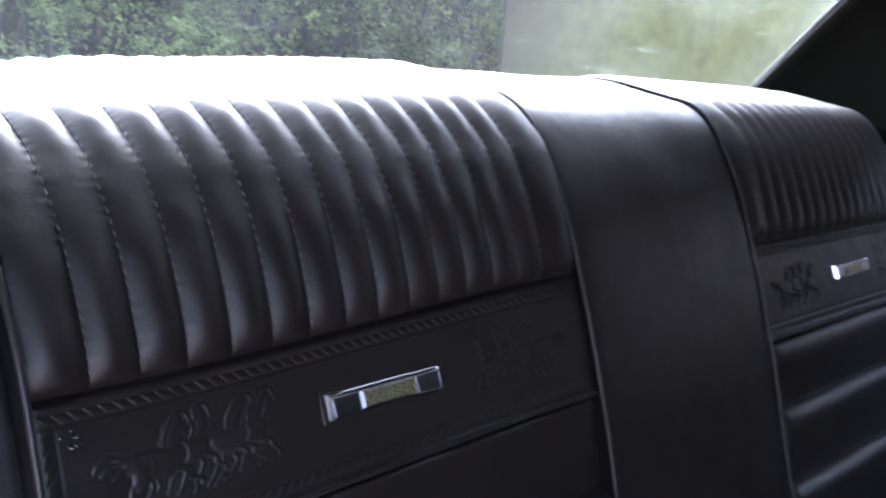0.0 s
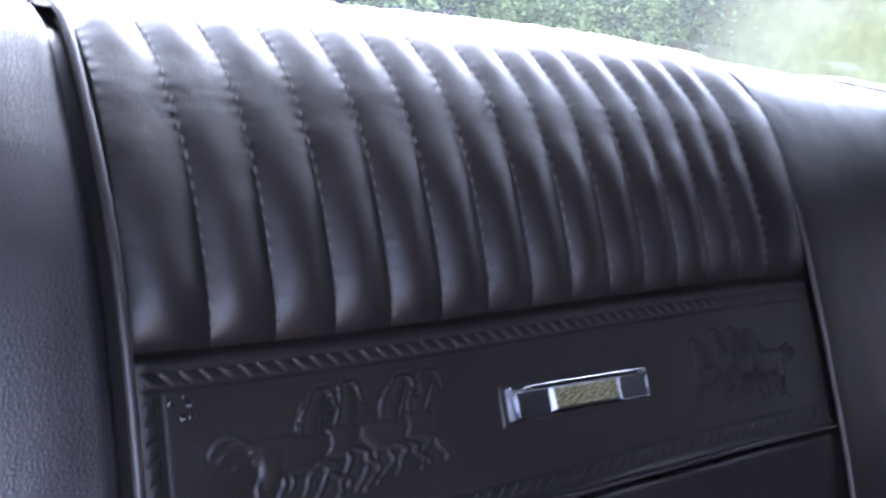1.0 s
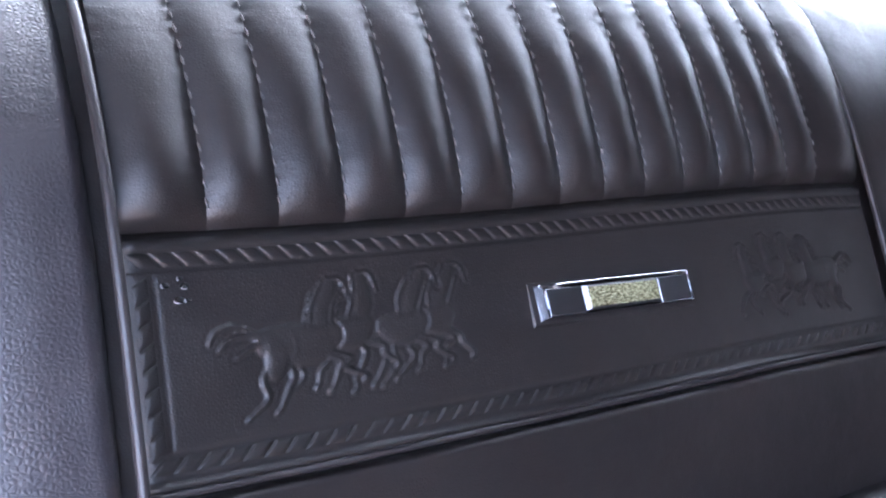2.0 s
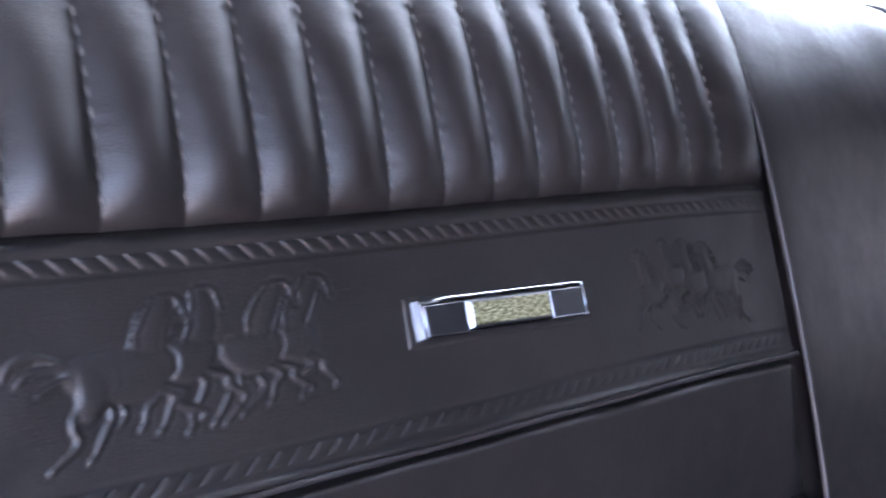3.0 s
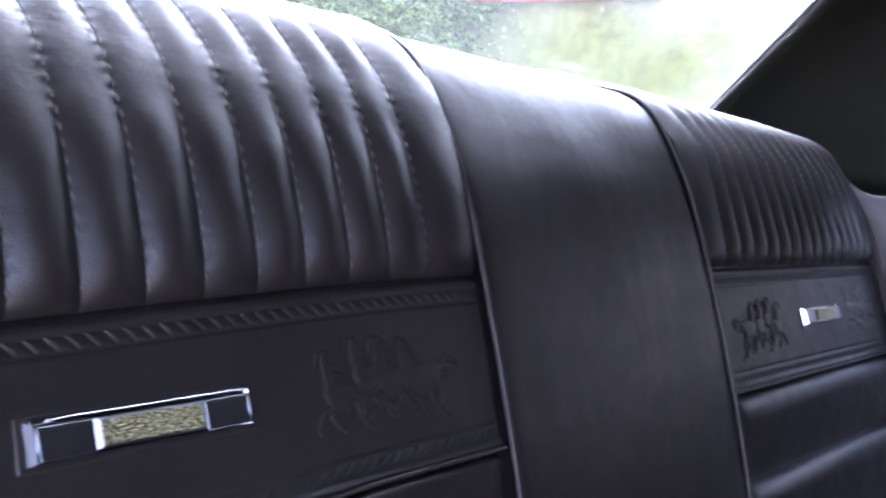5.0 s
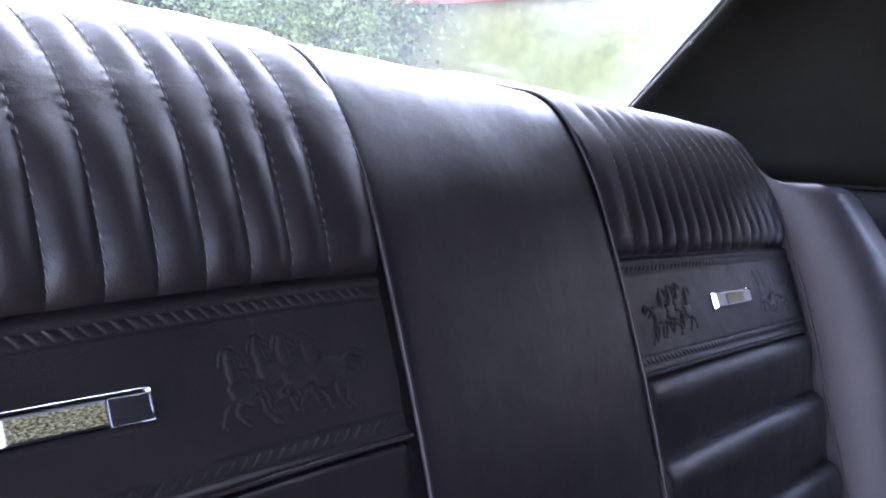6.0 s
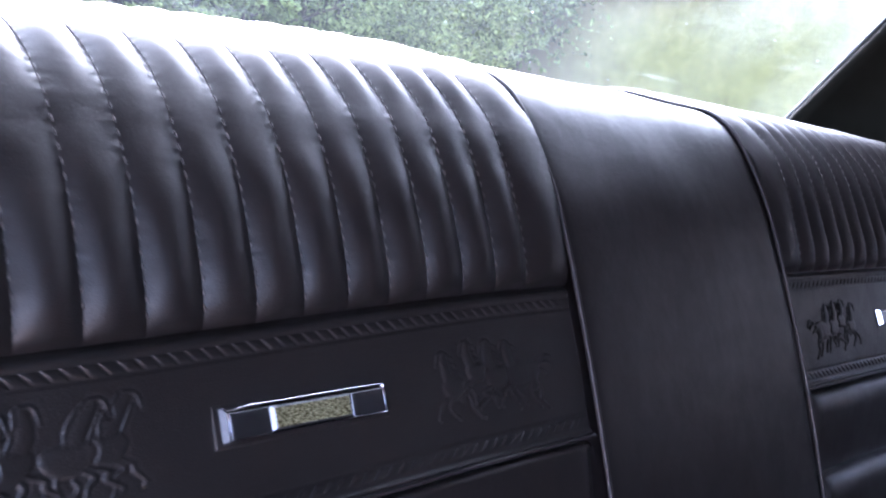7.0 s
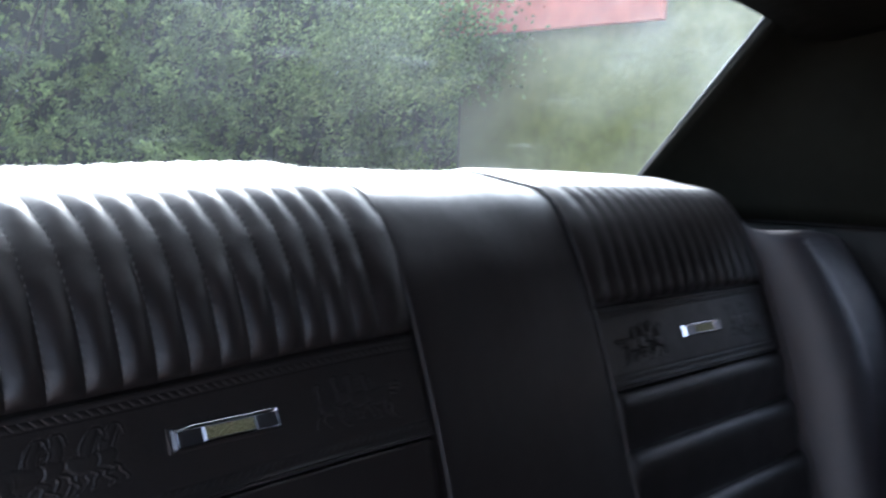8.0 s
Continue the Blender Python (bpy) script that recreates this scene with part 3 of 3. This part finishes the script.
for side in (-1, 1):
    X = np.linspace(A_IN + 0.0015, A_OUT[side] - 0.0005, 520)
    xs = X if side > 0 else -X[::-1]
    panel = part("embossed_panel", sheet(xs, np.linspace(s_at(-0.008), S_TOP + 0.004, 135), panel_height), VINYL_EMBOSSED, rear_seat, "black vinyl panel embossed with a rope border and flowing raised shapes")
    trim_bar(side)
    for z, slant in ((Z_ROPE_HI + ROPE_W / 2, -1), (Z_ROPE_LO + ROPE_W / 2, 1)):
        for k in range(N_BEADS):
            x = side * (A_OUT[side] - 0.0075 - k * 0.0067)
            ob = new("rope_bead", BEADS[slant * -side])
            ob.parent = panel
            ob.matrix_basis = Matrix.Translation(Vector(on_seat(x, s_at(float(panel_z(x, z))), -0.0029)))
    for k in range(8):
        ob = new("rope_bead", BEADS[side * 0.6])
        ob.parent = panel
        ob.matrix_basis = Matrix.Translation(Vector(on_seat(side * (A_OUT[side] - 0.0058), s_at(float(panel_z(side * 0.49, 0.0140 + k * 0.0070))), -0.0026))) @ pose(0, 0, 0, 0, 90, 0)

# ---- horizontal rolls below the panels ----
ROLL_SEAMS = (-0.0055, -0.0605, -0.1270, -0.1935, -0.2600)
for side in (-1, 1):
    for k in range(4):
        z1, z0 = ROLL_SEAMS[k], ROLL_SEAMS[k + 1]
        X = np.linspace(A_IN + 0.003, A_OUT[side] - 0.001, 70)
        xs = X if side > 0 else -X[::-1]
        V, Xr = np.meshgrid((1 - (1 - np.linspace(0, 1, 34)) ** 1.6), xs)
        upper = panel_z(Xr, 0.0) - 0.003 if k == 0 else z1 + 0 * Xr
        S = np.interp(z0 + (upper - z0) * V, _P[:500, 1], _S[:500])
        ax = np.abs(Xr)
        e = np.clip(np.minimum(ax - A_IN - 0.003, A_OUT[side] - 0.001 - ax) / 0.012, 0, 1)
        top = 0.95 if side < 0 and k == 0 else 0.86 if side < 0 else 0.62
        crown = V**0.8 * np.sqrt(np.clip(1 - np.clip((V - top) / (1 - top), 0, 1) ** 2, 0, 1))  # fullest close under its upper seam
        h = -0.009 + (0.0165 if k else 0.0135 if side > 0 else 0.0085) * crown * np.sqrt(1 - (1 - e) ** 2) + lumps(Xr, S, 18, 0.0012, 23.0 + k)
        part("roll", (on_seat(Xr, S, h).reshape(-1, 3), grid_faces(len(xs), 34, flip=True)), VINYL, rear_seat)

# a thin welt along the seam under each panel
for side in (-1, 1):
    X = side * np.linspace(A_IN + 0.002, A_OUT[side] - 0.002, 60)
    part("welt", tube_geo([on_seat(x, s_at(float(panel_z(x, 0.0)) - 0.0012), -0.0022) for x in X], 0.0010, 8), PIPING, rear_seat, "thin vinyl welt under the panel")

# small tears in the corner of one panel
TEAR = plain("torn_edge", (0.30, 0.30, 0.31), 0.3)
HOLE_SHADE = plain("painted_hole_shade", (0.004, 0.004, 0.004), 0.9)
for dx, dz, r in ((-0.0042, 0.0018, 0.0010), (0.0003, 0.0036, 0.0007), (0.0014, 0.0014, 0.0012), (-0.0006, -0.0026, 0.0013), (0.0019, -0.0028, 0.0008)):
    c = np.array([-0.4790 + dx, panel_z(-0.4790, 0.0625) + dz])
    ring = [on_seat(c[0] + r * 1.25 * math.cos(a), s_at(c[1] + r * 0.8 * math.sin(a)), -0.0019 + 0.0003 * math.sin(3 * a)) for a in np.linspace(0, 2 * math.pi, 13)]
    k0 = int(abs(dx) * 5000) % 4
    tear = part("tear", tube_geo(ring[k0 + 4:k0 + 8], [0.0001, 0.0002, 0.00025, 0.0001], 6), TEAR, rear_seat, "small puncture with lifted edges")
    # flat near-black disc in place of the shade inside the puncture
    part("tear_hole", (ring[:-1], [tuple(range(12))]), HOLE_SHADE, tear, smooth=False)

# ---- the cabin ----
def structure(ob, label="", category=""):
    return tagged(ob, label, category, kind="structure")


def slab(pts, thick, name, mat, label, category, n=1):
    """A flat polygon with thickness along its normal."""
    p = [Vector(q) for q in pts]
    nrm = (p[1] - p[0]).cross(p[2] - p[0]).normalized() * thick
    k = len(p)
    faces = [tuple(range(k))[::-1], tuple(range(k, 2 * k))] + [(i, (i + 1) % k, k + (i + 1) % k, k + i) for i in range(k)]
    return structure(part(name, (p + [q + nrm for q in p], faces), mat, smooth=False), label, category)


XW = 0.72
WT_Y, WT_Z, WB_Y, WB_Z = 0.083, 1.147, 0.38, 0.845  # rear window: top and bottom edges
def win_point(u, v):
    """u: -1 to 1 across, v: 0 at the foot, 1 at the top; slightly bowed outwards."""
    half = 0.685 - 0.07 * v
    bow = 0.03 * (1 - u * u)
    return Vector((u * half, WB_Y + (WT_Y - WB_Y) * v + bow * 0.7, WB_Z + (WT_Z - WB_Z) * v + bow * 0.7 + (0.012 * v * (1 - u * u))))


slab([(-0.74, WB_Y + 0.1, 0.84), (0.74, WB_Y + 0.1, 0.84), (0.74, 0.235, 0.845), (-0.74, 0.235, 0.845)], -0.02, "package_shelf", TRIM, "black vinyl parcel shelf behind the seat", "shelf")
structure(part("floor", box_geo(-0.75, 0.75, -1.68, 0.5, 0.27, 0.30), CARPET, smooth=False), "black carpeted car floor", "floor")
for side, nm in ((-1, "wall_left"), (1, "wall_right")):
    xa, xb = min(side * XW, side * (XW + 0.05)), max(side * XW, side * (XW + 0.05))
    low = box_geo(xa, xb, -1.63, -0.092, 0.30, 0.785, 0.008) if side > 0 else box_geo(xa, xb, -0.06, 0.02, 0.30, 0.80, 0.008)
    w = structure(part(nm, join(box_geo(xa, xb, -0.09 if side > 0 else 0.022, 0.5, 0.30, 0.842, 0.008), low), TRIM), "black vinyl interior side panel below the windows", "side panel")
    if side < 0:
        structure(part("door_sill", box_geo(-0.77, -0.72, -1.6, -0.062, 0.24, 0.32, 0.008), TRIM), "black trim of the sill under the open door", "sill")
    # sail panel between the side window and the rear window
    verts = []
    for v in np.linspace(0, 1, 14):
        z = 0.845 + (1.165 - 0.845) * v
        p = win_point(side, (z - WB_Z) / (WT_Z - WB_Z))
        for u in np.linspace(0, 1, 24):
            # left trim reaches further forward, unseen, to shade the upper flutes
            verts.append((p.x + side * (0.73 - 0.03 * v - abs(p.x)) * (1 - (1 - min(1, u * 1.8)) ** 2), p.y + 0.004 + ((-0.26 if side < 0 else -0.09) - p.y) * u, z))
    geo = verts, grid_faces(14, 24, flip=side > 0)
    ob = structure(part("pillar_trim", geo, HEADLINER), "dark grey vinyl trim on the rear roof pillar", "pillar trim")
    mod = ob.modifiers.new("thickness", "SOLIDIFY")
    mod.thickness, mod.offset = 0.02, 1
    part("belt_trim", tube_geo([(side * (XW - 0.004), y, 0.845) for y in np.linspace(0.03 if side < 0 else -0.08, 0.30, 30)], 0.006, 8), RUBBER, w, "black trim bead along the belt line")
    # unseen posts, widened along the sides to block window light
    structure(part("door_post_block", box_geo(min(side * 0.72, side * 0.77), max(side * 0.72, side * 0.77), -1.62, -0.85 if side < 0 else -0.60, 0.33 if side < 0 else 0.79, 1.14, 0.01), TRIM), "unseen dark door post, extended along the side to cut light", "post")
# added out of view on one side only, to keep sky light off the seat
structure(part("sky_block_rail", box_geo(0.695, 0.745, -0.598, -0.02, 0.985, 1.17, 0.008), HEADLINER), "unseen dark rail over the quarter window, added to cut sky light", "roof rail")
# roof lining, gently domed
xs, ys = np.linspace(-0.72, 0.72, 30), np.linspace(-1.62, WT_Y - 0.005, 30)
verts = [(x, y, 1.20 - 0.05 * (abs(x) / 0.72) ** 3 - 0.045 * max(0, (y + 0.35) / 0.455) ** 2) for x in xs for y in ys]
roof = structure(part("ceiling", (verts, grid_faces(30, 30)), HEADLINER), "dark headliner under the car roof", "headliner")
mod = roof.modifiers.new("thickness", "SOLIDIFY")
mod.thickness, mod.offset = 0.03, -1
# unseen full-height wall, added to shut out light from ahead
structure(part("wall_front", box_geo(-0.75, 0.75, -1.68, -1.63, 0.30, 1.20), TRIM, smooth=False), "unseen dark wall closing the cabin front in place of the windscreen", "wall")

structure(part("wall_rear", box_geo(-0.72, 0.72, 0.48, 0.5, 0.30, 0.818), TRIM, smooth=False), "dark closing wall behind the parcel shelf", "wall")

# rear window
window = structure(part("window_1", ([win_point(u, v) for u in np.linspace(-1, 1, 33) for v in np.linspace(0, 1, 13)], grid_faces(33, 13)), GLASS), "sloping rear window with a film of dust and painted haze", "window")
window.visible_shadow = False
edge = [win_point(-1, v) for v in np.linspace(0, 0.94, 20)] + [win_point(-0.985, 0.985)] + [win_point(u, 1) for u in np.linspace(-0.95, 0.95, 40)] + [win_point(0.985, 0.985)] + [win_point(1, v) for v in np.linspace(0.94, 0, 20)]
part("window_gasket", tube_geo(edge, 0.0055, 8), RUBBER, window, "black rubber gasket")
inner = [Vector((p.x * 1.012, p.y - 0.010, p.z - 0.003 + 0.008 * (abs(p.x) < 0.6))) for p in edge]
part("window_finisher", tube_geo(inner, 0.008, 10), FINISHER, window, "dark grey vinyl-covered finisher")

# ---- outdoors ----
# unseen ground; its reddish colour warms the light bounced into the cabin
structure(part("ground", ([(-300, -300, 0), (300, -300, 0), (300, 300, 0), (-300, 300, 0)], [(0, 1, 2, 3)]), WARM_GROUND, smooth=False), "unseen ground around the car, reddish brown to warm bounced light", "ground")


def hedge():
    """A deep clipped evergreen hedge of many small leaves on thin branches."""
    ob = thing("hedge", "tall dense dark green hedge with small glossy leaves", "hedge", Matrix.Translation((0, 4.4, 0)))
    rng = np.random.default_rng(4)
    # unseen top and left end are extended to block low sky light
    x0, x1, top = -3.4, 5.4, 3.3
    twigs = []
    for i in range(200):
        x = rng.uniform(x0, x1)
        y = rng.uniform(-0.25, 0.5)
        h = rng.uniform(1.5, top - 0.1)
        twigs.append(tube_geo([(x, y, 0), (x + rng.normal(0, 0.06), y + rng.normal(0, 0.05), h * 0.5), (x + rng.normal(0, 0.15), y + rng.normal(0, 0.1) - 0.1, h)], [0.02, 0.012, 0.004], 5))
    for i in range(500):
        x, z = rng.uniform(x0, x1), rng.uniform(0.2, top)
        twigs.append(tube_geo([(x, 0.0, z), (x + rng.normal(0, 0.12), -0.25, z + rng.uniform(0, 0.15)), (x + rng.normal(0, 0.22), -0.42 + rng.normal(0, 0.08), z + rng.uniform(0.0, 0.3))], [0.008, 0.005, 0.002], 4))
    part("branches", join(*twigs), BARK, ob)["kind"] = "stuff"
    n, m = 270000, 1900
    # clumps push the face in and out
    cx, cz = rng.uniform(x0, x1, m), rng.uniform(0.1, top, m)
    cd, cr = rng.uniform(-0.46, 0.18, m), rng.uniform(0.09, 0.25, m)
    # each clump is a tuft of thin shoots that reach out and up, with small leaves along them
    k = 19000
    tuft = rng.integers(0, m, k)
    way = rng.normal(0, 1, (k, 3)) + [0.15, -0.55, 0.25]
    way /= np.linalg.norm(way, axis=1)[:, None]
    reach = cr[tuft] * rng.uniform(0.7, 1.35, k)
    pick = rng.integers(0, k, n)
    d, along = way[pick], (reach[pick] * rng.uniform(0.25, 1.0, n) ** 0.7)[:, None]
    c = np.stack([cx, cd - 0.18, cz], 1)[tuft[pick]] + d * along * [1.2, 0.8, 1.0] + rng.normal(0, 0.011, (n, 3))
    c[:, 2] -= 0.25 * along[:, 0] ** 2 / 0.2
    nrm = 0.7 * d + rng.normal(0, 0.5, (n, 3)) + [0, -0.3, 0.6]
    nrm /= np.linalg.norm(nrm, axis=1)[:, None]
    a = np.cross(nrm, rng.normal(0, 1, (n, 3)))
    a /= np.linalg.norm(a, axis=1)[:, None]
    b = np.cross(nrm, a)
    L, W = rng.uniform(0.010, 0.021, n)[:, None], rng.uniform(0.006, 0.011, n)[:, None]
    v = np.stack([c - a * L, c + b * W - nrm * 0.003, c + a * L, c - b * W - nrm * 0.003], 1).reshape(-1, 3)
    f = np.arange(4 * n).reshape(-1, 4)
    part("leaves", (v.tolist(), f.tolist()), LEAF, ob, smooth=False)["kind"] = "stuff"
    # a bough that reaches out in front of the outbuilding
    n = 12000
    cc = rng.normal(0, 1, (n, 3)) * [0.17, 0.17, 0.17] + np.array([2.6, -0.6, 1.40]) + rng.uniform(0, 1, (n, 1)) ** 0.5 * np.array([0.36, -1.15, 0.12])
    low = cc[:, 2] < 1.12 + 0.5 * (cc[:, 0] - 2.7)
    cc[low, 2] += 0.3
    nn = rng.normal(0, 0.6, (n, 3)) + [-0.3, -0.4, 0.5]
    nn /= np.linalg.norm(nn, axis=1)[:, None]
    aa = np.cross(nn, rng.normal(0, 1, (n, 3)))
    aa /= np.linalg.norm(aa, axis=1)[:, None]
    bb = np.cross(nn, aa)
    L, W = rng.uniform(0.010, 0.021, n)[:, None], rng.uniform(0.006, 0.011, n)[:, None]
    v = np.stack([cc - aa * L, cc + bb * W - nn * 0.003, cc + aa * L, cc - bb * W - nn * 0.003], 1).reshape(-1, 3)
    bough = part("bough", (v.tolist(), np.arange(4 * n).reshape(-1, 4).tolist()), LEAF, ob, smooth=False)
    bough["kind"] = "stuff"
    part("bough_stem", tube_geo([(2.5, -0.3, 1.35), (2.65, -0.8, 1.5), (2.85, -1.5, 1.56), (3.0, -1.8, 1.60)], [0.010, 0.008, 0.006, 0.003], 6), BARK, ob)
    # near-black sheet that paints in the shade deep inside the hedge
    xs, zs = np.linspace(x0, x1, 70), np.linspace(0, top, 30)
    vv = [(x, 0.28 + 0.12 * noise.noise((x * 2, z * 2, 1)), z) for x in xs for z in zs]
    part("inner_shade", (vv, grid_faces(70, 30)), HEDGE_SHADE, ob)
    return ob


hedge()


def shed():
    """A low mossy outbuilding beside the hedge with a red board along its eaves."""
    m = pose(3.04, 2.85, 0, 0, 0, -90)
    ob = thing("outbuilding", "low outbuilding with a mossy green wall and red eaves board", "shed", m)
    xs, zs = np.linspace(0, 7.0, 60), np.linspace(0, 1.70, 24)
    verts = [(x, 0.012 * noise.noise((x * 1.3, z * 1.3, 4)), z) for x in xs for z in zs]
    part("wall", join((verts, grid_faces(60, 24)), box_geo(0, 7.0, 0.05, 1.4, 0, 1.9)), MOSSY, ob)
    # thin dark upright strip along the wall's end
    part("corner_strip", box_geo(-0.010, 0.0, -0.01, 0.06, 0, 1.70, 0.003), BARK, ob)
    part("eaves_board", box_geo(-0.1, 1.18, -0.08, -0.04, 1.54, 1.90, 0.006), RED, ob)
    part("roof", join(([(-0.15, -0.12, 1.92), (7.2, -0.12, 1.92), (7.2, 1.5, 2.05), (-0.15, 1.5, 2.05), (-0.15, -0.12, 1.88), (7.2, -0.12, 1.88), (7.2, 1.5, 2.0), (-0.15, 1.5, 2.0)], [(0, 1, 2, 3), (7, 6, 5, 4), (0, 4, 5, 1), (1, 5, 6, 2), (2, 6, 7, 3), (3, 7, 4, 0)])), MOSSY, ob, smooth=False)
    return ob


shed()
